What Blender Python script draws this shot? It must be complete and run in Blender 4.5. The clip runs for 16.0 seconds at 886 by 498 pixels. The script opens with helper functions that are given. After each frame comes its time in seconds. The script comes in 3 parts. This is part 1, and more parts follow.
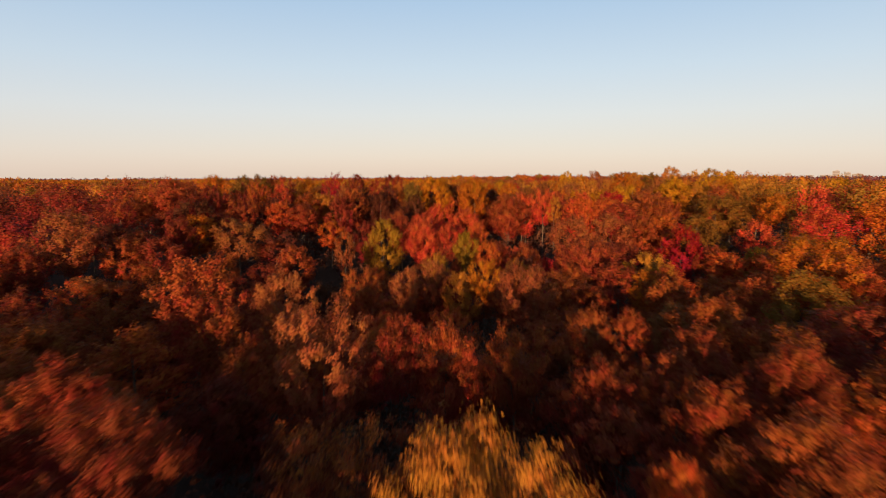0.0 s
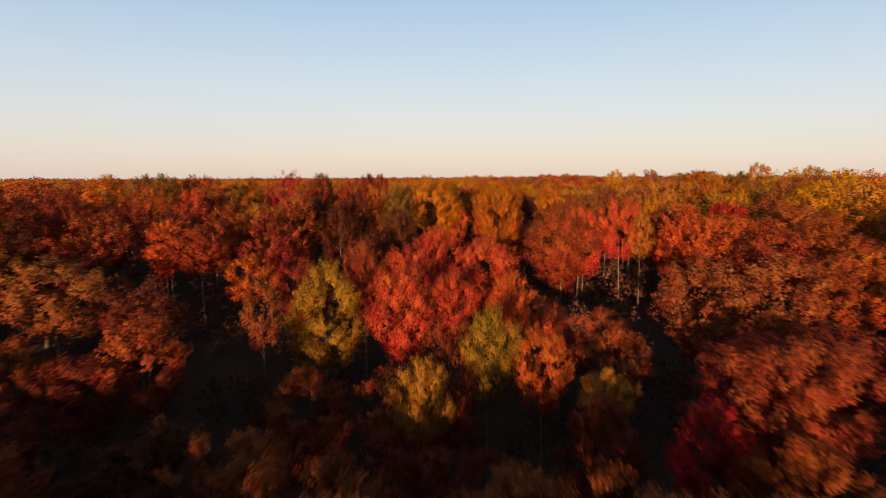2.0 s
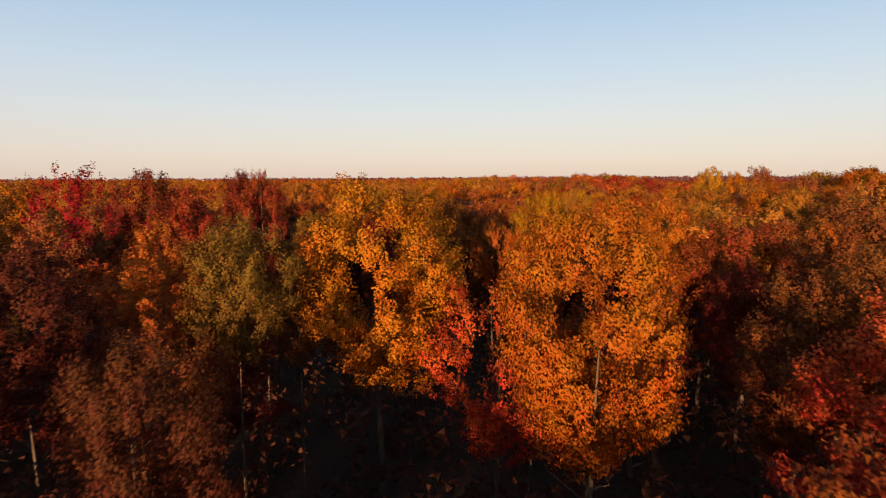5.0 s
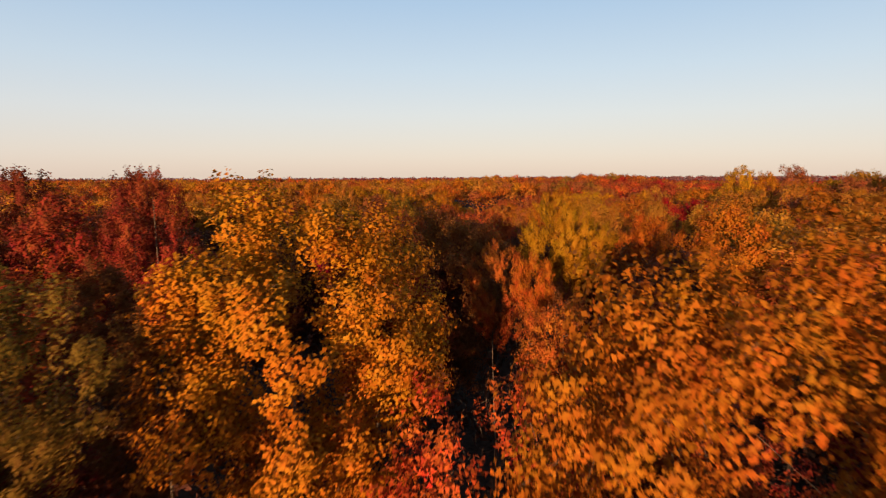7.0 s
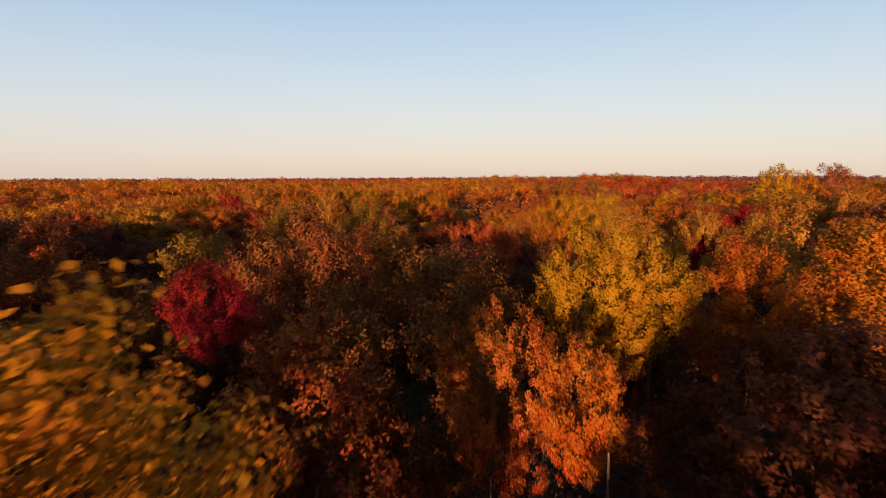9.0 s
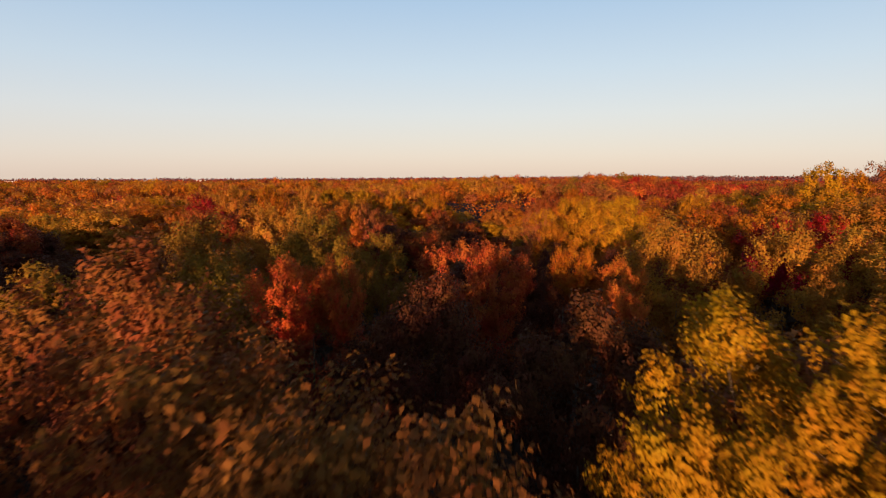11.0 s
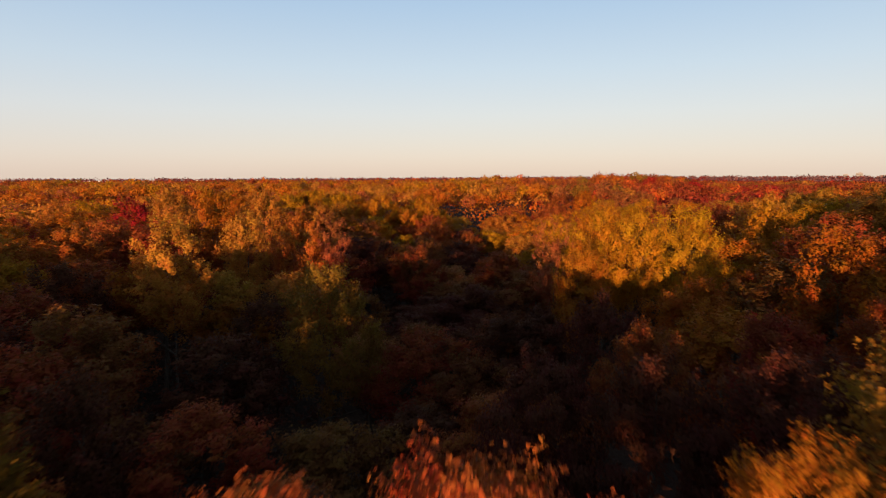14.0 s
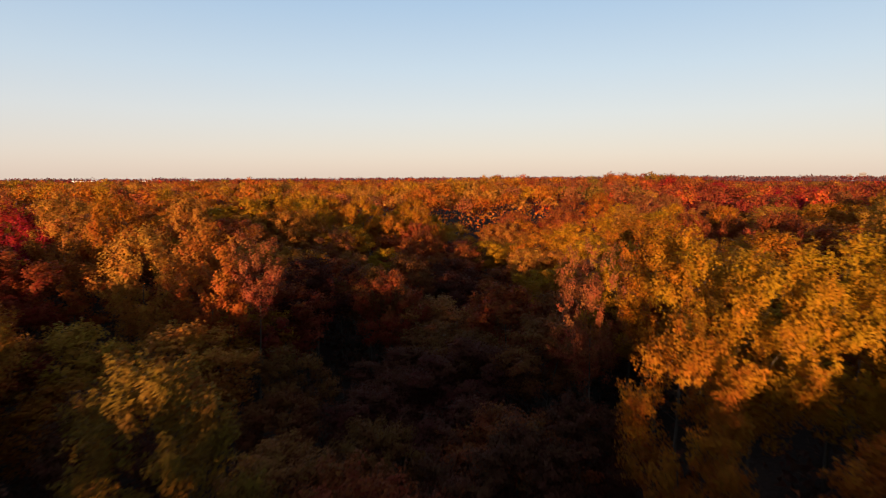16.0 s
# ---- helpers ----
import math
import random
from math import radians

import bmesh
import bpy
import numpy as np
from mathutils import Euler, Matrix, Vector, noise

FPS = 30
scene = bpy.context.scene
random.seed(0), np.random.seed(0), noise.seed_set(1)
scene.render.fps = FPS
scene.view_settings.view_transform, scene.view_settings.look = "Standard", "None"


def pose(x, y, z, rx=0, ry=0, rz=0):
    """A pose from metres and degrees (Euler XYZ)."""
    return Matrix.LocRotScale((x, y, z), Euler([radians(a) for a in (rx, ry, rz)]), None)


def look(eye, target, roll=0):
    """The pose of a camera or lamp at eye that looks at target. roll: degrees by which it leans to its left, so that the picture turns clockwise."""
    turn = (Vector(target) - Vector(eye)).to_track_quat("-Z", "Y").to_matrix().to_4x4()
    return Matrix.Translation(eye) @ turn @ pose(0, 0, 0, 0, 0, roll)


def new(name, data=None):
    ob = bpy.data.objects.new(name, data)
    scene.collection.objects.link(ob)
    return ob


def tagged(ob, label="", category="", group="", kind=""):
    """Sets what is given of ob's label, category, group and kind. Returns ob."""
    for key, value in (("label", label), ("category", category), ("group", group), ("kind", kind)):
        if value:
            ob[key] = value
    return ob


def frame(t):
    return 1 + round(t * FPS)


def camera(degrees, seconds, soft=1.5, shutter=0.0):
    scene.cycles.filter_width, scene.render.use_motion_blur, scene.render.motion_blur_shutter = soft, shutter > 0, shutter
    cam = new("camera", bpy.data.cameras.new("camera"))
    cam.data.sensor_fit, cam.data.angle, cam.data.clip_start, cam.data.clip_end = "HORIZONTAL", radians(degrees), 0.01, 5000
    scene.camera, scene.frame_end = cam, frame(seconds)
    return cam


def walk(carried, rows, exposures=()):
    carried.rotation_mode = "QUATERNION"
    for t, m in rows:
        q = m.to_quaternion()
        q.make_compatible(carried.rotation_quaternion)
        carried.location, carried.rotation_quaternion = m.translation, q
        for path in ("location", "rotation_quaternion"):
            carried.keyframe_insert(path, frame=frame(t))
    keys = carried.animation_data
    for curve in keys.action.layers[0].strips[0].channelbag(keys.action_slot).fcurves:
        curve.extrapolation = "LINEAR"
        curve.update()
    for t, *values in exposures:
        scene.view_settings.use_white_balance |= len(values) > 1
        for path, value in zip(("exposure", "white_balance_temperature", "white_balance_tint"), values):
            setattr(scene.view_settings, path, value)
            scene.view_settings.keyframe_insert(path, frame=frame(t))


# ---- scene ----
import functools

# ---- camera: level flight straight along +y, speeding and slowing on the way ----
cam = camera(74.1, 16.0, soft=1.0, shutter=0.46)
EYE, PITCH = 22.0, -7.13
PATH = [
    (0.0, 0.0, 1.41), (0.5, 17.8, 1.73), (1.0, 35.7, 2.09), (1.5, 53.6, 2.46), (2.0, 71.5, 2.84), (2.5, 89.4, 3.24),
    (3.0, 107.3, 3.64), (3.5, 125.2, 4.00), (3.75, 133.5, 4.15), (4.0, 139.9, 4.28), (4.2, 143.2, 4.37), (5.2, 153.2, 4.70),
    (6.5, 164.2, 4.86), (7.0, 168.8, 4.82), (7.5, 173.6, 4.76), (8.0, 178.4, 4.72), (9.0, 187.3, 4.69), (10.0, 195.6, 4.69),
    (11.2, 205.8, 4.73), (12.5, 217.4, 4.77), (13.0, 222.2, 4.77), (13.5, 227.8, 4.78), (14.0, 234.2, 4.79),
    (14.5, 241.1, 4.80), (15.0, 248.4, 4.80), (15.5, 256.4, 4.81), (16.0, 265.0, 4.80),
]
walk(cam, [(t, pose(0, s, EYE, 90 + PITCH, 0, turn)) for t, s, turn in PATH])

# ---- sky and sun: a low evening sun behind the flight, to its left ----
SUN_ELEVATION, SUN_BEARING = 5.6, 191.0  # degrees; bearing clockwise from +y
scene.view_settings.exposure = 2.2
world = bpy.data.worlds.new("evening_sky")
scene.world = world
world.use_nodes = True
wn, wl = world.node_tree.nodes, world.node_tree.links
sky = wn.new("ShaderNodeTexSky")
sky.sky_type, sky.sun_disc = "NISHITA", False
sky.sun_elevation, sky.sun_rotation = radians(SUN_ELEVATION), radians(SUN_BEARING)
sky.altitude, sky.air_density, sky.dust_density, sky.ozone_density = 100, 1.0, 0.6, 1.0
# evening haze: pale peach at the skyline, through milky white to a deepening blue
wcoord, wsplit, haze = wn.new("ShaderNodeTexCoord"), wn.new("ShaderNodeSeparateXYZ"), wn.new("ShaderNodeValToRGB")
wl.new(wcoord.outputs["Generated"], wsplit.inputs["Vector"])
wl.new(wsplit.outputs["Z"], haze.inputs["Fac"])
for i, (at, colour) in enumerate([(0.0, (0.80, 0.66, 0.58)), (0.035, (0.80, 0.71, 0.67)), (0.10, (0.74, 0.75, 0.79)), (0.17, (0.62, 0.72, 0.84)), (0.27, (0.45, 0.61, 0.82)), (0.6, (0.47, 0.61, 0.82)), (1.0, (0.47, 0.60, 0.80))]):
    stop = haze.color_ramp.elements[i] if i < 2 else haze.color_ramp.elements.new(at)
    stop.position, stop.color = at, (*colour, 1)
lift = wn.new("ShaderNodeVectorMath")
lift.operation, lift.inputs[1].default_value = "SCALE", (1, 1, 1)
lift.inputs["Scale"].default_value = 4.2
blend = wn.new("ShaderNodeMix")
blend.data_type, blend.inputs["Factor"].default_value = "RGBA", 0.85
wl.new(haze.outputs["Color"], lift.inputs[0])
wl.new(sky.outputs["Color"], blend.inputs["A"]), wl.new(lift.outputs["Vector"], blend.inputs["B"])
wl.new(blend.outputs["Result"], wn["Background"].inputs["Color"])
wn["Background"].inputs["Strength"].default_value = 0.05
sun = new("sun", bpy.data.lights.new("sun", "SUN"))
sun.data.energy, sun.data.angle, sun.data.color = 4.6, radians(0.6), (1.0, 0.55, 0.27)
sb, se = radians(SUN_BEARING), radians(SUN_ELEVATION)
sun.matrix_world = look((200 * math.sin(sb) * math.cos(se), 200 * math.cos(sb) * math.cos(se), 200 * math.sin(se)), (0, 0, 0))


# ---- materials ----
def material(name, rough=0.8):
    m = bpy.data.materials.new(name)
    m.use_nodes = True
    n = m.node_tree.nodes
    b = n["Principled BSDF"]
    b.inputs["Roughness"].default_value = rough
    b.inputs["Specular IOR Level"].default_value = 0.1
    return m, n, m.node_tree.links, b


def node(n, kind, **inputs):
    made = n.new(kind)
    for key, value in inputs.items():
        made.inputs[key.replace("_", " ")].default_value = value
    return made


def leaf_material():
    """Autumn leaves: the tree's own colour, varied from leaf to leaf and in drifts through the crown."""
    m, n, l, b = material("autumn_leaves", 0.55)
    b.inputs["Specular IOR Level"].default_value = 0.03
    info, geo, coord = n.new("ShaderNodeObjectInfo"), n.new("ShaderNodeNewGeometry"), n.new("ShaderNodeTexCoord")
    drift = node(n, "ShaderNodeTexNoise", Scale=0.75, Detail=2.0)
    l.new(coord.outputs["Object"], drift.inputs["Vector"])
    hue = node(n, "ShaderNodeMapRange", From_Min=0.3, From_Max=0.7, To_Min=0.485, To_Max=0.516)
    l.new(drift.outputs["Fac"], hue.inputs["Value"])
    hue2 = node(n, "ShaderNodeMapRange", To_Min=-0.007, To_Max=0.007)
    l.new(geo.outputs["Random Per Island"], hue2.inputs["Value"])
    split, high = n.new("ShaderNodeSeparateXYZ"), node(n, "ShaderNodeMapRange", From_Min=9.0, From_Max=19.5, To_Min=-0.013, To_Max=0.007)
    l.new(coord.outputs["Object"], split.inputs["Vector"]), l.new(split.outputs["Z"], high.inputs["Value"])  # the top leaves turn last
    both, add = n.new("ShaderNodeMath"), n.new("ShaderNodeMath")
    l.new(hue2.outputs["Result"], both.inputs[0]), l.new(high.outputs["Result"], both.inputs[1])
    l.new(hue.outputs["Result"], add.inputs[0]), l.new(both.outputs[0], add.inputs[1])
    white = node(n, "ShaderNodeTexWhiteNoise")
    white.noise_dimensions = "1D"
    l.new(geo.outputs["Random Per Island"], white.inputs["W"])
    val = node(n, "ShaderNodeMapRange", To_Min=0.78, To_Max=1.16)
    l.new(white.outputs["Value"], val.inputs["Value"])
    hsv = n.new("ShaderNodeHueSaturation")
    l.new(info.outputs["Color"], hsv.inputs["Color"])
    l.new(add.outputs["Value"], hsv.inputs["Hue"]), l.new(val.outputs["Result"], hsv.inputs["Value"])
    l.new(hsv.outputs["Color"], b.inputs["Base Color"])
    glow = n.new("ShaderNodeBsdfTranslucent")
    l.new(hsv.outputs["Color"], glow.inputs["Color"])
    mix = node(n, "ShaderNodeMixShader", Fac=0.5)
    l.new(b.outputs[0], mix.inputs[1]), l.new(glow.outputs[0], mix.inputs[2])
    l.new(mix.outputs[0], n["Material Output"].inputs["Surface"])
    return m


def bark_material():
    m, n, l, b = material("pale_bark", 0.9)
    coord = n.new("ShaderNodeTexCoord")
    grain = node(n, "ShaderNodeTexNoise", Scale=6.0, Detail=5.0, Roughness=0.7)
    stretch = n.new("ShaderNodeMapping")
    stretch.inputs["Scale"].default_value = (1, 1, 0.15)
    l.new(coord.outputs["Object"], stretch.inputs["Vector"]), l.new(stretch.outputs["Vector"], grain.inputs["Vector"])
    ramp = n.new("ShaderNodeValToRGB")
    ramp.color_ramp.elements[0].position, ramp.color_ramp.elements[0].color = 0.3, (0.024, 0.018, 0.013, 1)
    ramp.color_ramp.elements[1].position, ramp.color_ramp.elements[1].color = 0.7, (0.085, 0.064, 0.047, 1)
    l.new(grain.outputs["Fac"], ramp.inputs["Fac"]), l.new(ramp.outputs["Color"], b.inputs["Base Color"])
    bump = node(n, "ShaderNodeBump", Strength=0.6, Distance=0.05)
    l.new(grain.outputs["Fac"], bump.inputs["Height"]), l.new(bump.outputs["Normal"], b.inputs["Normal"])
    return m


def litter_material():
    m, n, l, b = material("leaf_litter", 0.95)
    coord = n.new("ShaderNodeTexCoord")
    big, fine = node(n, "ShaderNodeTexNoise", Scale=0.05, Detail=4.0), node(n, "ShaderNodeTexNoise", Scale=2.5, Detail=6.0)
    for one in (big, fine):
        l.new(coord.outputs["Object"], one.inputs["Vector"])
    mean = n.new("ShaderNodeMath")
    l.new(big.outputs["Fac"], mean.inputs[0]), l.new(fine.outputs["Fac"], mean.inputs[1])
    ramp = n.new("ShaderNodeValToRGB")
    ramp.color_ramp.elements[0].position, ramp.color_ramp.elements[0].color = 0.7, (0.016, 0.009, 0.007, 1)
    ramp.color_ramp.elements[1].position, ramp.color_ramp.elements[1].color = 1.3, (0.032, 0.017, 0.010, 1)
    half = n.new("ShaderNodeMath")
    half.operation, half.inputs[1].default_value = "MULTIPLY", 0.8
    l.new(mean.outputs[0], half.inputs[0]), l.new(half.outputs[0], ramp.inputs["Fac"])
    l.new(ramp.outputs["Color"], b.inputs["Base Color"])
    bump = node(n, "ShaderNodeBump", Strength=0.7, Distance=0.2)
    l.new(fine.outputs["Fac"], bump.inputs["Height"]), l.new(bump.outputs["Normal"], b.inputs["Normal"])
    return m


def wall_material(name, colour):
    m, n, l, b = material(name, 0.7)
    spots = node(n, "ShaderNodeTexNoise", Scale=0.08, Detail=3.0)
    coord = n.new("ShaderNodeTexCoord")
    l.new(coord.outputs["Object"], spots.inputs["Vector"])
    hsv = n.new("ShaderNodeHueSaturation")
    hsv.inputs["Color"].default_value = (*colour, 1)
    val = node(n, "ShaderNodeMapRange", To_Min=0.8, To_Max=1.2)
    l.new(spots.outputs["Fac"], val.inputs["Value"]), l.new(val.outputs["Result"], hsv.inputs["Value"])
    l.new(hsv.outputs["Color"], b.inputs["Base Color"])
    return m


LEAF, BARK, LITTER = leaf_material(), bark_material(), litter_material()
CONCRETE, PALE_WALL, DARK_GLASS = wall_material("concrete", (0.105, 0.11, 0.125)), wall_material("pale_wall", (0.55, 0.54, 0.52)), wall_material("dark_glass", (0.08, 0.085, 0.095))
DARK_GLASS.node_tree.nodes["Principled BSDF"].inputs["Roughness"].default_value = 0.2


# ---- the lie of the land ----
def bump2(x, y, cx, cy, sx, sy):
    return np.exp(-((x - cx) / sx) ** 2 / 2 - ((y - cy) / sy) ** 2 / 2)


def ramp01(v, a, b):
    u = np.clip((v - a) / (b - a), 0, 1)
    return u * u * (3 - 2 * u)


def canopy(x, y):
    """The height at which the treetops stand."""
    x, y = np.asarray(x, float), np.asarray(y, float)
    c = 9.0 + 9.8 * ramp01(-y, -8, 32) + 9.0 * ramp01(y, 122, 178)          # creek valley, then the rise
    c += 3.2 * bump2(x, y, -80, 190, 40, 45) + 8.0 * bump2(x, y, 110, 295, 50, 60) - 6.0 * bump2(x, y, -38, 98, 26, 26) - 4.5 * bump2(x, y, -28, 128, 15, 18) + 0.6 * bump2(x, y, -150, 205, 32, 40)  # shoulders on both sides
    c -= 4.5 * bump2(x, y, -34, 284, 22, 26) + 2.5 * ramp01(y, 275, 340) + 7.5 * bump2(x, y, -6, 288, 24, 34) + 8.5 * bump2(x, y, -8, 380, 26, 34)
    c += 4.3 * ramp01(bump2(x, y, 52, 590, 62, 62), 0.1, 0.85)                                       # wooded hill
    c -= 5.0 * ramp01(y, 500, 1200) + 26.0 * ramp01(np.hypot(x, y), 500, 3800)
    c += (6.0 + 9.0 * (1 + np.clip(x / 1500, -1, 1))) * ramp01(np.hypot(x, y), 3300, 4250)  # a low ridge on the skyline
    c += 2.5 * ramp01(y, 450, 900) * np.sin(x * 0.0061 + 2) * np.sin(y * 0.0083 + 1)  # the plain beyond
    c += 2.2 * ramp01(y, 320, 400) * np.sin(x * 0.052 + 0.013 * y) * np.sin(y * 0.043 - 0.017 * x + 1) 
    return c + 1.2 * np.sin(x * 0.031 + 1.3) * np.sin(y * 0.027 + 0.4)


def ground_height(x, y):
    return canopy(x, y) - 20.5


def ground():
    """One sheet to the horizon, finer along the flight."""
    rings = np.concatenate([np.linspace(0, 420, 43)[1:], np.geomspace(440, 4900, 40)])
    turns = np.linspace(0, 2 * np.pi, 97)[:-1]
    rr, aa = np.meshgrid(rings, turns, indexing="ij")
    xs, ys = np.append(rr * np.cos(aa), 0), np.append(rr * np.sin(aa) + 150, 150)
    k = len(turns)
    faces = [(i * k + j, (i + 1) * k + j, (i + 1) * k + (j + 1) % k, i * k + (j + 1) % k) for i in range(len(rings) - 1) for j in range(k)]
    faces += [(len(xs) - 1, j, (j + 1) % k) for j in range(k)]
    me = bpy.data.meshes.new("ground")
    me.from_pydata(np.stack([xs, ys, ground_height(xs, ys)], 1).tolist(), [], faces)
    me.polygons.foreach_set("use_smooth", [True] * len(me.polygons))
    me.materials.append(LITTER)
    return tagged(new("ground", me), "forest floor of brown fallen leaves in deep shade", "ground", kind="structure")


ground()


# ---- trees ----
def tube(verts, faces, line, radii, sides):
    """A tapered, bending limb."""
    start = len(verts)
    for i, (p, r) in enumerate(zip(line, radii)):
        d = Vector(line[min(i + 1, len(line) - 1)]) - Vector(line[max(i - 1, 0)])
        q = d.to_track_quat("Z", "Y")
        for s in range(sides):
            a = 2 * math.pi * s / sides
            verts.append(tuple(Vector(p) + q @ Vector((r * math.cos(a), r * math.sin(a), 0))))
    for i in range(len(line) - 1):
        for s in range(sides):
            a, b = start + i * sides + s, start + i * sides + (s + 1) % sides
            faces.append((a, b, b + sides, a + sides))


SHAPES = {  # crown's lower end, height of its widest part, how pointed its top, bareness, how steeply its boughs rise, how long its sprays are
    "broad": (0.40, 0.50, 0.55, 0.0, 0.75, 1.25),
    "tall": (0.34, 0.42, 0.7, 0.0, 1.5, 1.6),
    "vase": (0.46, 0.66, 0.45, 0.15, 1.4, 1.5),
    "sparse": (0.42, 0.60, 0.55, 0.75, 1.7, 2.0),
    "dome": (0.52, 0.45, 0.5, 0.0, 0.7, 1.15),
    "oval": (0.42, 0.56, 0.5, 0.0, 1.2, 1.3),
    "bare": (0.38, 0.60, 0.55, 0.95, 1.7, 2.0),
    "umbrella": (0.62, 0.60, 0.35, 0.15, 1.5, 1.4),
}


def envelope(u, wide, point):
    """The crown's radius at the height u, 0 at its lower end and 1 at its top."""
    u = np.asarray(u, float)
    low = 0.35 + 0.65 * np.sin(np.pi / 2 * np.clip(u / wide, 0, 1))
    v = np.clip((u - wide) / (1 - wide), 0, 1)
    return np.where(u < wide, low, np.maximum(0.0, 1 - v ** (2.6 - point)) ** (0.62 + 0.2 * point))


def unit(v):
    return v / (np.linalg.norm(v, axis=1)[:, None] + 1e-9)


def leaf_cloud(rng, centres, sizes, count, leaf, quads, heart=None, grow=None, even=0.0, spray=None):
    """Leaves in tufts round the twig ends, drawn out along the way the twigs grow; each a small kite, or a mere triangle for trees further off.
    Points, faces and normals, which follow the roundness of the crown and its sprays the more, the higher even is."""
    heart = centres.mean(0) if heart is None else heart
    pick = rng.choice(len(centres), count, p=sizes ** 2 / (sizes ** 2).sum())
    d = unit(rng.normal(size=(count, 3)))
    r = sizes[pick] * (0.25 + 0.8 * rng.random(count) ** 0.6)
    c = centres[pick] + d * r[:, None] * (1, 1, 0.9)
    if grow is not None:
        along = (d * grow[pick]).sum(1)
        c = c + grow[pick] * (0.6 * along * r)[:, None] - (d - grow[pick] * along[:, None]) * (0.2 * r)[:, None]
    out = unit(c - heart)
    bulge = d if spray is None else unit(unit(c - spray[pick]) + d * 0.45)
    nrm = unit(bulge * 0.6 + out * 0.6 + rng.normal(size=(count, 3)) * 0.6)
    nrm *= np.where((nrm * (bulge + out)).sum(1) < 0, -1, 1)[:, None]
    tip = rng.normal(size=(count, 3)) + (0, 0, -0.4)
    tip = unit(tip - nrm * (tip * nrm).sum(1)[:, None])
    side = np.cross(nrm, tip)
    s = leaf * (0.6 + 0.8 * rng.random(count))[:, None]
    if quads:
        v = np.stack([c - tip * s * 0.5, c - side * s * 0.38 + nrm * s * 0.12, c + tip * s * 0.55, c + side * s * 0.38 + nrm * s * 0.12], 1)
    else:
        v = np.stack([c - tip * s * 0.45 + side * s * 0.35, c - tip * s * 0.3 - side * s * 0.42, c + tip * s * 0.6], 1)
    k = v.shape[1]
    soft = unit(out * 0.27 + bulge * (0.42 + 0.25 * even) + nrm * 0.65 * (1 - 0.85 * even))
    return v.reshape(-1, 3), np.arange(count * k).reshape(count, k), np.repeat(soft, k, 0)


def foliage(name, pts, polys, soft):
    """A mesh of leaves, shaded softly over the roundness of the crown; polys is a list of index arrays."""
    me = bpy.data.meshes.new(name)
    sides = np.concatenate([np.full(len(p), p.shape[1], np.int32) for p in polys])
    corners = np.concatenate([p.ravel() for p in polys]).astype(np.int32)
    me.vertices.add(len(pts)), me.loops.add(len(corners)), me.polygons.add(len(sides))
    me.vertices.foreach_set("co", np.asarray(pts, np.float32).ravel())
    me.loops.foreach_set("vertex_index", corners)
    me.polygons.foreach_set("loop_start", np.concatenate([[0], np.cumsum(sides)[:-1]]).astype(np.int32))
    me.update(calc_edges=True)
    me.polygons.foreach_set("use_smooth", np.ones(len(sides), bool))
    me.normals_split_custom_set_from_vertices(soft.tolist())
    me.materials.append(LEAF)
    return me


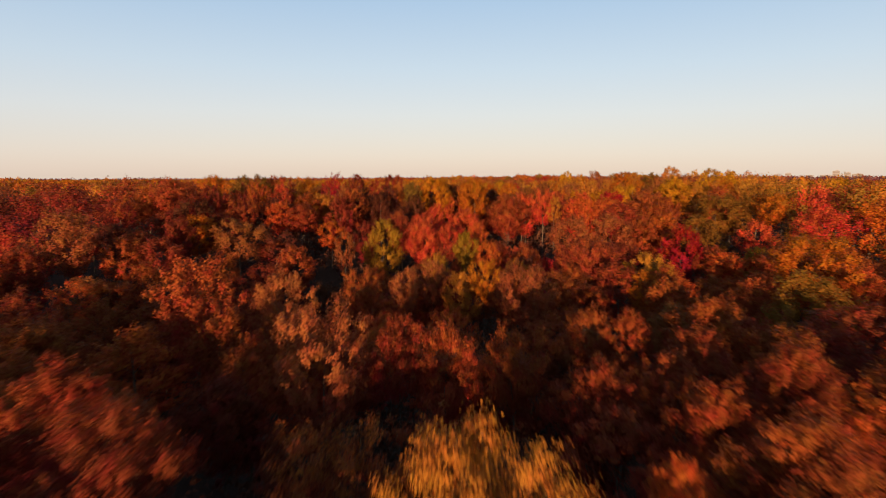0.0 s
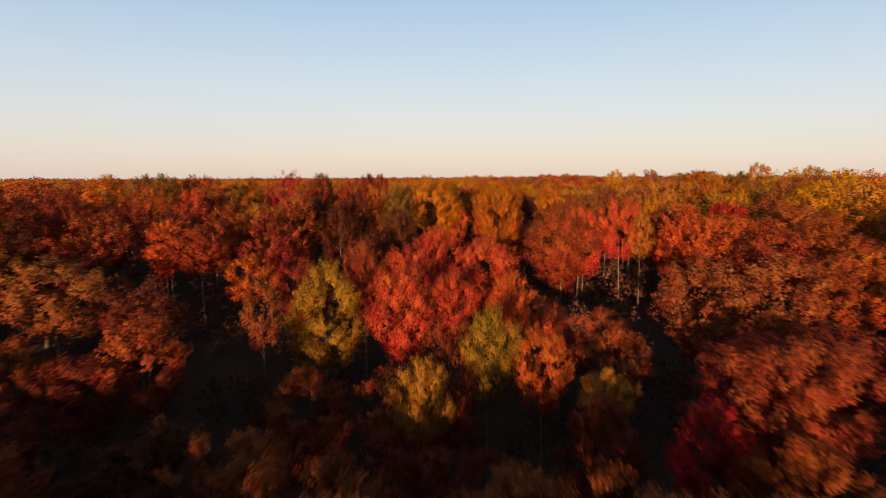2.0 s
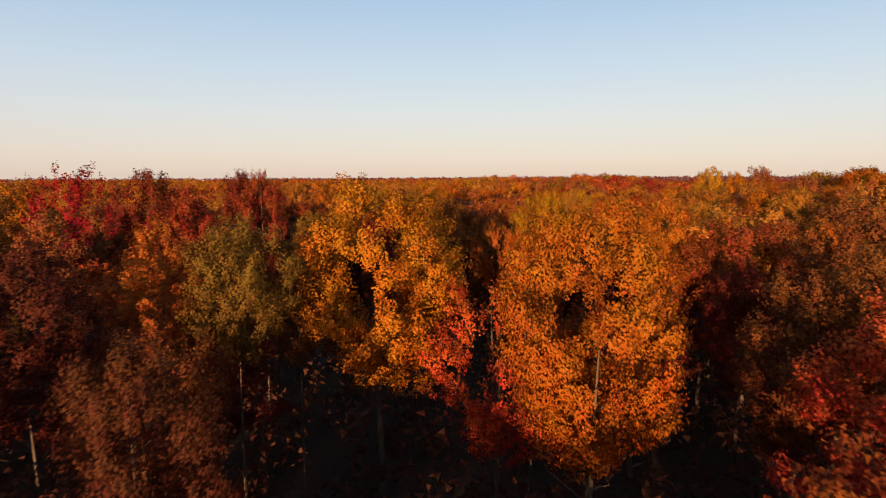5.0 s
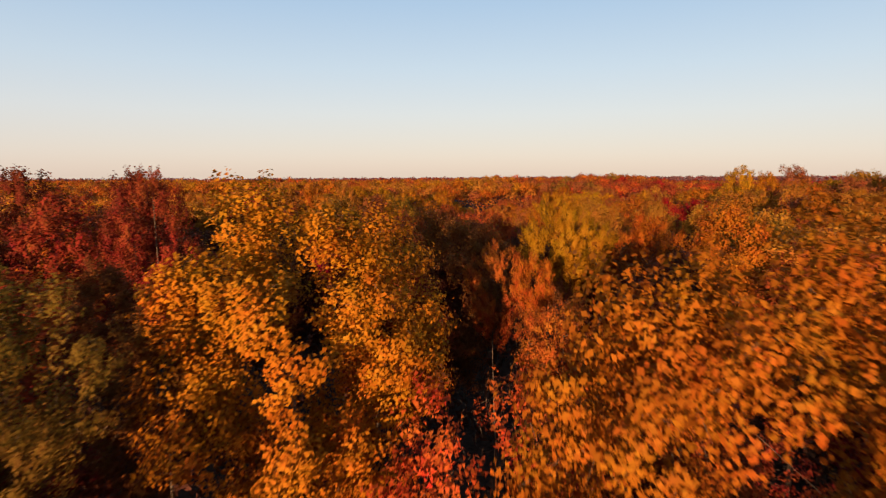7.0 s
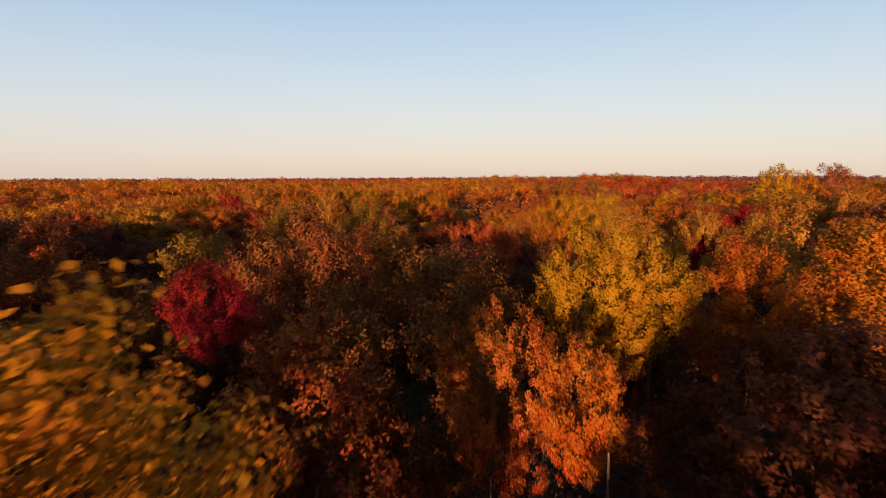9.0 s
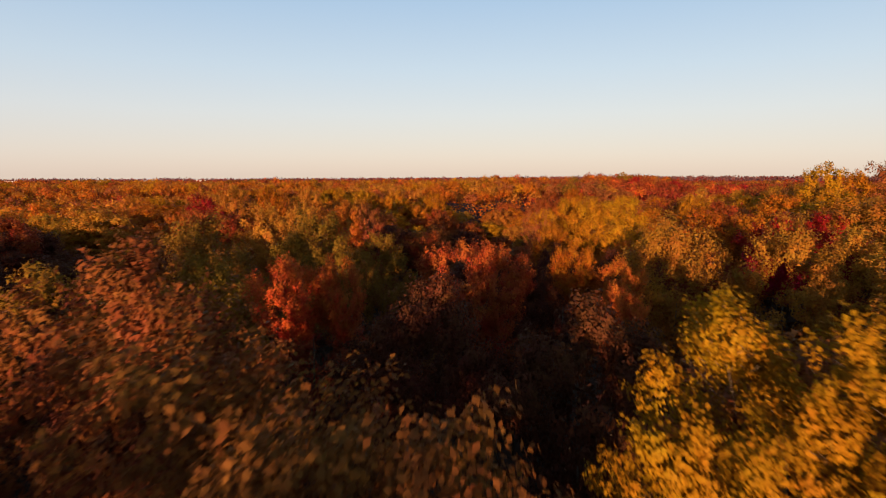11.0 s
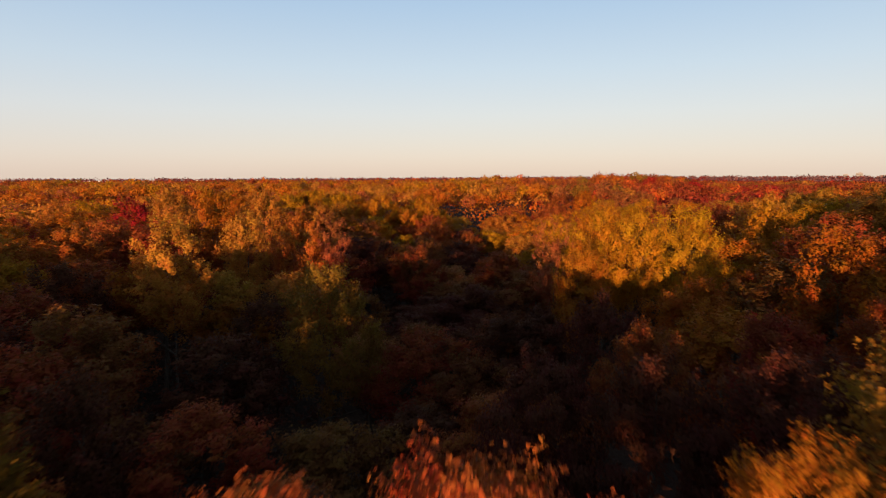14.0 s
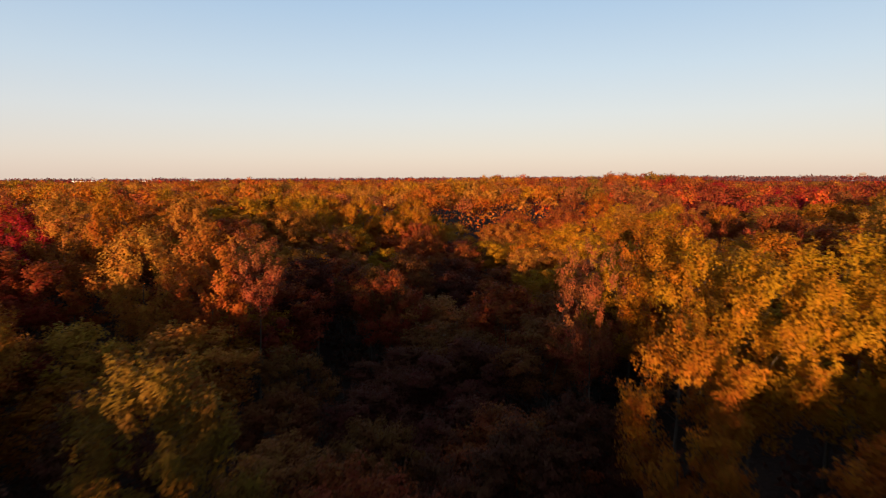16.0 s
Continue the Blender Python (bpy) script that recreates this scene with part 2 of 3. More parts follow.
def tree_shape(shape, seed, leaves, leaf, fine, boughs=22, tufts=11, even=0.0):
    """Trunk with boughs and twigs, and crown, for a tree 20 m high and 10 m wide. Each bough carries a spray of leafy twigs, like a flame or a
    rounded head, with dark bays between the sprays; every bough and twig springs from the wood nearest below it."""
    rng = np.random.default_rng(seed)
    low, wide, point, bare, rise, drawn = SHAPES[shape]
    high, radius = 20.0, 5.0
    base, span = high * low, high * (1 - low)
    phase = rng.random(4) * 6.28
    heart = np.array((0, 0, base + span * 0.36))
    verts, faces = [], []
    lean = rng.normal(size=2) * 0.3
    fork = 0.90 if shape == "tall" else 0.72
    steps = np.linspace(0, 1, 9)
    stem = np.array([(lean[0] * g * g + 0.12 * math.sin(5 * g + phase[2]), lean[1] * g * g + 0.12 * math.cos(4 * g + phase[3]), high * fork * g - 0.5) for g in steps])
    tube(verts, faces, stem.tolist(), [0.25 * (1 - 0.85 * g) * (1.35 if i == 0 else 1) for i, g in enumerate(steps)], 7)
    along = np.linspace(0, 1, 40)
    wood = np.stack([np.interp(along, steps, stem[:, i]) for i in range(3)], 1)
    girth = 0.25 * (1 - 0.85 * along)
    wood, girth = wood[wood[:, 2] > base * 0.75], girth[wood[:, 2] > base * 0.75]

    def limb(p, steep, thin):
        """Grows a bough or twig to p; gives the way it points at its end."""
        nonlocal wood, girth
        d = p - wood
        flat, up = np.hypot(d[:, 0], d[:, 1]), d[:, 2]
        cost = np.hypot(flat, up) + 2.2 * np.maximum(0, flat * steep - up)
        i = int(np.argmin(cost))
        q, length = wood[i], float(np.linalg.norm(d[i]))
        mid = (q + p) / 2 - d[i] * (0.1, 0.1, 0) + (0, 0, -0.05 * flat[i]) + rng.normal(size=3) * 0.05 * length ** 0.5
        start = min(girth[i] * 0.7, thin + 0.016 * length)
        tube(verts, faces, [tuple(q), tuple(mid), tuple(p)], [start, start * 0.75, max(0.008, start * 0.4)], 5 if start > 0.06 else 3)
        wood = np.concatenate([wood, [(q + mid) / 2, mid, (mid + p) / 2, p]])
        girth = np.concatenate([girth, [start * 0.85, start * 0.72, start * 0.55, start * 0.4]])
        return (p - mid) / (np.linalg.norm(p - mid) + 1e-6)

    sprays = []
    for i in range(boughs):
        u = min(0.93, 0.06 + 0.9 * ((i + 0.7 * rng.random()) / boughs) ** 0.9)
        a = i * 2.39996 + rng.normal() * 0.3
        lop = 1 + 0.16 * math.sin(2 * a + phase[0] + 2 * u) + 0.10 * math.sin(3 * a + phase[1])
        size = radius * (0.28 + 0.14 * rng.random()) * math.sqrt(24 / boughs) * (1.05 - 0.22 * u) * (1.2 if shape == "oval" else 1.0)
        r = max(0.0, radius * float(envelope(u, wide, point)) * lop * ((0.92 if shape == "oval" else 0.80) + (0.14 if shape == "oval" else 0.30) * rng.random()) - 0.75 * size)
        p = np.array((r * math.cos(a), r * math.sin(a), base + span * u - 0.3 * size * drawn * u + rng.normal() * 0.35))
        way = np.array((math.cos(a), math.sin(a), 0)) * (1.1 - 0.7 * u) * (0.35 + 0.65 * r / radius) + (0, 0, 0.55 * rise)
        sprays.append((p, size, way / np.linalg.norm(way)))
    sprays.sort(key=lambda one: float(np.linalg.norm((one[0] - (0, 0, base * 0.9)) * (1.3, 1.3, 0.7))))
    centres, sizes, grow, cores = [], [], [], []
    for p, size, way in sprays:
        limb(p - way * size * drawn * 0.45, rise * 0.7, 0.035)
        bald = rng.random() < bare * (0.35 if bare < 0.9 else 0.75)
        for k in range(tufts):
            t = (k + rng.random()) / tufts
            side = rng.normal(size=3)
            side -= way * float(side @ way)
            side /= np.linalg.norm(side) + 1e-6
            wide_here = size * math.sin(math.pi * (0.12 + 0.80 * t) ** 0.8) * (0.35 + 0.6 * math.sqrt(rng.random()))
            c = p + way * size * drawn * (t - 0.5) + side * wide_here
            if fine or k % 3 == 0:
                limb(c, 0.25 * rise, 0.010)
            if bald or rng.random() < bare * 0.35:
                continue
            g = way * 0.8 + side * 0.45 + (0, 0, 0.3)
            centres.append(c), sizes.append(size * (0.28 + 0.20 * rng.random()) * math.sqrt(11 / tufts)), grow.append(g), cores.append(p + way * size * drawn * 0.45 * (t - 0.5) - way * 0.1 * size)
    centres, sizes, grow, cores = np.array(centres), np.array(sizes), unit(np.array(grow)), np.array(cores)
    pts, polys, soft = leaf_cloud(rng, centres, sizes, int(leaves * (1 - (0.5 if bare < 0.9 else 0.98) * bare)), leaf, fine == 2, heart, grow, even, cores)
    polys = [polys]
    thick = int(leaves * 0.10 * (1 - bare) ** 2)
    if thick > 12:  # broader leaves in the shade inside each spray
        more, plates, round_ = leaf_cloud(rng, cores, sizes * 1.1, thick, leaf * (1.3 if fine == 2 else 1.6), False, heart, grow, even)
        polys.append(plates + len(pts))
        pts, soft = np.concatenate([pts, more]), np.concatenate([soft, round_])
    fit = np.array((5 / np.percentile(np.hypot(pts[:, 0], pts[:, 1]), 97),) * 2 + (20 / np.percentile(pts[:, 2], 99.8),))
    return [tuple(v) for v in np.array(verts) * fit], faces, pts * fit, polys, soft


def tree_meshes(*how):
    verts, faces, pts, polys, soft = tree_shape(*how)
    wood = bpy.data.meshes.new("trunk")
    wood.from_pydata(verts, [], faces)
    wood.polygons.foreach_set("use_smooth", [True] * len(wood.polygons))
    wood.materials.append(BARK)
    return wood, foliage("crown", pts, polys, soft)


@functools.lru_cache(None)
def grown(kind, shape, turn):
    """One of a few trees of each shape, in finer leaf where the flight comes close."""
    seed = list(SHAPES).index(shape) * 10 + turn
    if kind == "close":
        return tree_meshes(shape, 50 + seed, 54000, 0.125, 2, 54, 15, 0.6)
    if kind == "near":
        return tree_meshes(shape, seed, 21000, 0.172, 1, 38, 12, 0.4)
    if kind == "mid":
        return tree_meshes(shape, 100 + seed, 10500, 0.238, 0, 36, 9, 0.4)
    leaves, leaf, boughs = {"far": (2600, 0.36, 24), "aside": (1000, 0.55, 14), "dim": (220, 1.0, 9)}[kind]
    return tree_shape(shape, 200 + seed, leaves, leaf, 0, boughs, 6, 0.5)


COLOURS = {  # leaf colours, and the words for them
    "gold": ((0.2400, 0.1060, 0.0070), "golden yellow"), "ochre": ((0.2388, 0.1005, 0.0153), "ochre yellow"),
    "orange": ((0.2496, 0.0679, 0.0122), "bright orange"), "amber": ((0.2350, 0.0710, 0.0078), "amber orange"),
    "tan": ((0.1742, 0.0556, 0.0188), "thin tan brown"), "russet": ((0.1715, 0.0389, 0.0123), "russet brown"),
    "scarlet": ((0.2747, 0.0402, 0.0174), "scarlet red"), "redorange": ((0.2814, 0.0529, 0.0141), "red-orange"),
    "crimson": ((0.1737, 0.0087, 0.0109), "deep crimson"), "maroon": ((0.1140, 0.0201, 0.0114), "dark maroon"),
    # one dark brown below is darkened to stand in for shade on crowns
    "salmon": ((0.3015, 0.0697, 0.0188), "salmon orange"), "wine": ((0.1407, 0.0094, 0.0121), "dark wine red"), "umber": ((0.0670, 0.0208, 0.0114), "shade-tinted dark brown"), "bronze": ((0.1166, 0.0415, 0.0123), "olive brown with orange"), "olive": ((0.1313, 0.0670, 0.0107), "olive green and yellow"), "yellowgreen": ((0.1715, 0.0898, 0.0107), "yellow-green"),
    # the mauve is leaf brown with distance haze mixed into it
    "green": ((0.0992, 0.0576, 0.0114), "dull green turning yellow-brown"), "brick": ((0.1581, 0.0301, 0.0127), "dull brick red"), "mauve": ((0.1179, 0.0576, 0.0536), "haze-tinted mauve brown"), "bare": ((0.1005, 0.0482, 0.0255), "nearly bare grey-brown"),
}
FORMS = {"oval": "full oval-crowned", "bare": "leafless open-branched", "umbrella": "bare-stemmed umbrella-shaped", "dome": "high domed", "broad": "wide rounded", "tall": "tall ovate", "vase": "vase-shaped high", "sparse": "thin open"}
planted = []
dice = random.Random(7)


def tree(x, y, top, width, colour, shape="broad", stuff=False):
    """Plants one tree whose crown ends at the height top."""
    foot = float(ground_height(x, y)) - 0.1
    tall = top - foot
    kind = "close" if abs(x) < 3.5 + width / 2 and 174 < y < 246 and top > 17.5 else "near" if abs(x) < 26 and y < 335 else "mid"
    wood, crown = grown(kind, shape, dice.randrange(3) if kind != "close" else 0)
    tint, words = COLOURS[colour]
    ob = new("wood" if stuff else "tree")
    ob.matrix_world = pose(x, y, foot, 0, 0, dice.uniform(0, 360)) @ Matrix.Diagonal((width / 10, width / 10, tall / 20, 1))
    for mesh in (wood, crown):
        part = new(mesh.name.split(".")[0], mesh)
        part.parent = ob
    squat = max(0.46 if shape == "umbrella" else 0.58, min(1.0, 1.15 * (width / 10) / (tall / 20)))  # a narrow crown is also shallow
    part.matrix_local = Matrix.Translation((0, 0, 20 * (1 - squat))) @ Matrix.Diagonal((1, 1, squat, 1))
    k = dice.uniform(0.85, 1.15)
    part.color = (tint[0] * k, tint[1] * k * dice.uniform(0.85, 1.15), tint[2] * k, 1)
    if stuff:
        tagged(ob, f"autumn wood of crowns with {words} leaves", "forest", kind="stuff")
    else:
        tagged(ob, f"{FORMS[shape]} autumn tree with {words} leaves", "tree", group="autumn forest trees")
    planted.append((x, y, width / 2))
    return ob


# creek valley, under the start of the flight
for row in [
    (0.8, 20.8, 13.0, 8.6, "ochre", "oval"), (-17, 27, 11.2, 8, "maroon", "broad"), (-24, 33, 11.2, 8, "brick", "dome"), (24, 41, 10.5, 9, "brick", "dome"), (17, 37, 9, 8, "russet", "dome"),
    (-11.5, 48, 11.7, 9.5, "tan", "vase"), (-5.3, 52, 9.5, 6, "brick", "broad"), (-1, 51, 9.2, 7, "russet", "broad"), (5.5, 53, 8.4, 7, "russet", "vase"), (11.5, 29, 7.6, 4.5, "redorange", "tall"),
    (14.7, 63.5, 7.8, 6, "russet", "vase"), (18.2, 61, 8.1, 6.5, "russet", "broad"), (22, 53, 8.2, 9, "brick", "broad"), (30, 51, 8.6, 9, "russet", "broad"),
    (-26.5, 65, 7.1, 9, "russet", "broad"), (-34.5, 76, 11.9, 12, "russet", "vase"), (-24, 79, 9.3, 9, "tan", "vase"), (-15, 88.5, 8.2, 6.5, "russet", "vase"),
    (-7.9, 88.5, 8.2, 5.5, "tan", "vase"), (-4.1, 93, 8.8, 5.5, "tan", "vase"), (0.6, 91.5, 7.0, 6, "ochre", "broad"), (4.3, 91, 9.1, 5.5, "amber", "vase"), (10, 87.5, 9.2, 10.5, "tan", "vase"),
]:
    tree(*row)
for row in [
    (30, 93, 7.2, 5.5, "amber", "broad"), (34.6, 90, 6.6, 5.5, "redorange", "broad"), (42.5, 87, 5.9, 9, "russet", "broad"), (47, 78, 9.5, 12, "olive", "broad"), (58, 96, 12.6, 14, "amber", "vase"), (60, 75, 9, 8, "scarlet", "broad"),
    (-80, 118, 15.5, 14, "tan", "vase"), (-54.5, 144, 11.4, 14, "tan", "vase"), (-66, 147, 12.2, 11, "amber", "broad"), (-38, 136, 5.8, 11, "russet", "broad"), (-35, 162, 9.8, 8.5, "orange", "broad"), (-29, 150, 8.6, 8, "tan", "sparse"),
    (49, 128, 11.6, 10, "crimson", "broad"), (27, 141, 12.7, 13, "tan", "vase"), (37.5, 143, 12.9, 13, "tan", "broad"), (46, 148, 12.2, 10, "russet", "broad"), (53, 153, 12.4, 11, "orange", "broad"),
]:
    tree(*row)
# foot of the rise
for row in [
    (-4.2, 122, 5.9, 6, "ochre", "oval"), (1.7, 123.5, 10.4, 6.2, "yellowgreen", "oval"), (6.4, 124, 8.3, 6.5, "orange", "vase"), (13, 130, 9.8, 10, "bare", "bare"), (12.4, 124, 4.6, 6, "ochre", "dome"),
    (17.2, 112, 6.3, 6.5, "crimson", "broad"), (25.2, 116, 10.0, 12, "brick", "vase"), (37.5, 115.5, 7.0, 10, "ochre", "dome"),
    (-18, 142, 11.5, 10, "yellowgreen", "broad"), (-13.8, 146.5, 12.2, 7, "brick", "oval"), (-7.9, 139.5, 11.6, 9, "scarlet", "oval"), (-9, 149, 12.6, 8.5, "scarlet", "oval"), (-2.6, 142.5, 10.6, 7, "scarlet", "oval"), (4.3, 138.8, 10.8, 5.6, "redorange", "oval"),
    (2.2, 156.8, 13.4, 10, "scarlet", "oval"), (-5.4, 156.8, 14.6, 7.5, "scarlet", "oval"), (-15.5, 155, 12.8, 8, "brick", "broad"), (-24, 154, 10.2, 9, "maroon", "broad"),
]:
    tree(*row)
# crest of the rise, left and right of the golden pair
# the dark brown crowns left of the pair carry shade in their leaf colour
for row in [
    (-7.6, 191.3, 21.7, 13.0, "gold", "oval"), (4.9, 179.5, 21.2, 10, "amber", "oval"), (-14.4, 183.5, 19.8, 6.2, "green", "oval"), (-16, 178, 14.5, 7.5, "bronze", "oval"), (-12.2, 188, 17.4, 4.2, "bronze", "tall"), (-12.2, 170, 16.5, 6.2, "umber", "tall"), (-17.4, 193.5, 18.3, 4.6, "bronze", "dome"), (-18.7, 183, 19.6, 5.5, "orange", "tall"),
    (14.2, 165.5, 17.0, 12.5, "russet", "oval"), (24.8, 171, 18.4, 8.5, "scarlet", "vase"), (27.6, 168.5, 16.4, 5, "ochre", "tall"), (37, 176, 17.4, 9, "scarlet", "broad"), (21.5, 185, 18.4, 8, "bronze", "broad"),
    (47.5, 184, 17.4, 9.5, "crimson", "broad"), (-22, 169, 17.4, 8, "umber", "tall"), (-21, 176, 19.0, 7, "umber", "broad"),
    (-30.5, 172, 19.0, 9, "russet", "broad"), (-33, 165, 16.8, 9, "maroon", "broad"), (-46, 174, 14.2, 10, "brick", "broad"), (-51, 168, 15.0, 10, "redorange", "broad"), (-78, 178, 15.5, 12, "russet", "broad"),
]:
    tree(*row)
for row in [
    (-66, 196, 22.4, 9, "green", "broad"), (-73, 199, 22.2, 9, "green", "broad"), (-86, 206, 22.2, 12, "amber", "broad"), (-44, 210, 23.2, 9, "crimson", "sparse"),
    (-36, 211, 22.6, 7, "maroon", "dome"), (-23.7, 206, 22.4, 6, "maroon", "tall"), (-20.5, 203, 22.4, 5, "brick", "tall"), (-28, 205, 21.0, 8, "brick", "broad"),
    (3.2, 194, 16.8, 5.0, "orange", "umbrella"), (18, 186, 16.5, 8, "bronze", "broad"),
    (105, 294, 26.6, 13, "ochre", "broad"), (126, 297, 25.6, 14, "ochre", "broad"), (88, 270, 23.4, 12, "olive", "broad"), (33, 196, 17.0, 9, "russet", "broad"),
]:
    tree(*row)
# the plateau
for row in [
    (2.5, 203, 17.5, 3.0, "amber", "umbrella"), (0.4, 207, 17.7, 5, "orange", "sparse"), (-3.2, 212, 19.7, 10.5, "bronze", "oval"), (5.6, 214, 19.9, 6.8, "gold", "umbrella"), (12.2, 216, 19.2, 6.5, "amber", "dome"), (16, 212, 16.8, 7, "amber", "broad"),
    (-11.6, 210, 18.5, 4.2, "wine", "umbrella"), (-14.5, 233, 18.0, 7, "olive", "dome"), (-19, 241, 19.3, 9, "olive", "broad"), (-12.3, 243.5, 19.6, 6.5, "olive", "broad"),
    (-1.2, 242.6, 17.8, 8.2, "salmon", "umbrella"), (5.6, 243.8, 17.6, 3.8, "amber", "umbrella"), (8.3, 243, 16.7, 3.6, "orange", "umbrella"), (6.2, 232.8, 16.8, 3.0, "redorange", "umbrella"),
    (-9.4, 230.5, 18.3, 3.8, "redorange", "umbrella"), (-7.2, 231, 18.3, 3.0, "redorange", "umbrella"), (14.2, 250.5, 19.0, 9.5, "ochre", "oval"), (21, 247, 19.3, 9, "ochre", "broad"),
]:
    tree(*row)
for row in [
    # dark brown rows: shade of the low ground put into the leaf colour
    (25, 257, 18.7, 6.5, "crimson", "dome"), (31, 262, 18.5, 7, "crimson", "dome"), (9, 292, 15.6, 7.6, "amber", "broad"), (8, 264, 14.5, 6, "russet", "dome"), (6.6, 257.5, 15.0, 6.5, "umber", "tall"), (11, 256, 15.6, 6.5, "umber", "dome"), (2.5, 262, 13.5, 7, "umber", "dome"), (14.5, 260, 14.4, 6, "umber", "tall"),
    (28.5, 252, 18, 7, "ochre", "dome"), (57, 311, 24.2, 11, "gold", "broad"), (74, 322, 24.6, 13, "tan", "broad"), (65, 316, 23, 9, "gold", "broad"),
    (31, 277, 17.6, 9, "amber", "broad"), (14, 297, 18.6, 9, "gold", "vase"), (21, 299, 18.8, 9, "gold", "broad"), (14.5, 311, 18.2, 9, "gold", "broad"),
    (38, 318, 18.2, 11, "gold", "broad"), (42, 329, 19.4, 10, "ochre", "broad"), (17, 325, 17.8, 10, "amber", "broad"), (-16.4, 291, 13.4, 10.5, "olive", "broad"),
]:
    tree(*row)
for row in [
    (8.6, 315.5, 16.6, 9, "tan", "sparse"), (-31, 326.5, 16.6, 10, "orange", "broad"), (-42, 331, 16, 11, "ochre", "broad"), (-26, 327, 16.4, 7, "tan", "sparse"),
    (-36, 425, 16.5, 13, "gold", "broad"), (-48, 420, 16.8, 12, "gold", "broad"), (-22, 430, 16, 10, "gold", "broad"), (28, 283, 18, 9, "amber", "broad"),
]:
    tree(*row)
# half-shaded crowns under the flight, the darkest browns with that shade put into their colour
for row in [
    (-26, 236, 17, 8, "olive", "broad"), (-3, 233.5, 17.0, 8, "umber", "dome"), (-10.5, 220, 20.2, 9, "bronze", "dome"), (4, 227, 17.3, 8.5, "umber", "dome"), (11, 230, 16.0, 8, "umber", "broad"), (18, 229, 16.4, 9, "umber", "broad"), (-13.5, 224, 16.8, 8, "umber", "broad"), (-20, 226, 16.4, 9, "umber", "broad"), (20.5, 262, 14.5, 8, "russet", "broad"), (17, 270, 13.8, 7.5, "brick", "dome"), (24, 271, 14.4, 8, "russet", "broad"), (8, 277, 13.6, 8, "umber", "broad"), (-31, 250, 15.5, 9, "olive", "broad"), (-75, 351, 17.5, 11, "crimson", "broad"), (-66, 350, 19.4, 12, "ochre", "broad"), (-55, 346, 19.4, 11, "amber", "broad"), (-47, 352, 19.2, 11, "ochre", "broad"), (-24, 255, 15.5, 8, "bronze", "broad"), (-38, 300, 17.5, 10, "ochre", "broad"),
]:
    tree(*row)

# the rest of the forest: what grows between and beyond
def mix_at(x, y):
    # the darkest brown in these mixes puts shade into the crowns' colour
    if y < 118:
        return "maroon russet russet brick redorange russet brick tan russet"
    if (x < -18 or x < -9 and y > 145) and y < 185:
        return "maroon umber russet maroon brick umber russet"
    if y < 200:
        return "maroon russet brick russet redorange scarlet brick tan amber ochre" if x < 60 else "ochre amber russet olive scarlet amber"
    if y > 255 and ((x + 8) / 20) ** 2 + ((y - 335) / 80) ** 2 < 1:  # the shaded dip, with the shade put into browner leaf colours
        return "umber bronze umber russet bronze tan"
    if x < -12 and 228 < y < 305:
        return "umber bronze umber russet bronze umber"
    if x > 38 and y < 340:
        return "ochre gold amber ochre tan ochre gold"
    if y < 300:
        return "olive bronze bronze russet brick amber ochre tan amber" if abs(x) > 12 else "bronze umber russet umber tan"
    return "russet orange amber amber ochre gold ochre gold gold tan"


def patch(x, y, colours):
    """Like trees stand together: the colour drifts over the land, with strays."""
    v = noise.noise((x / 34, y / 34, 3.0)) * 1.1 + 0.5 + dice.gauss(0, 0.16)
    return colours[int(max(0, min(0.999, v)) * len(colours))]


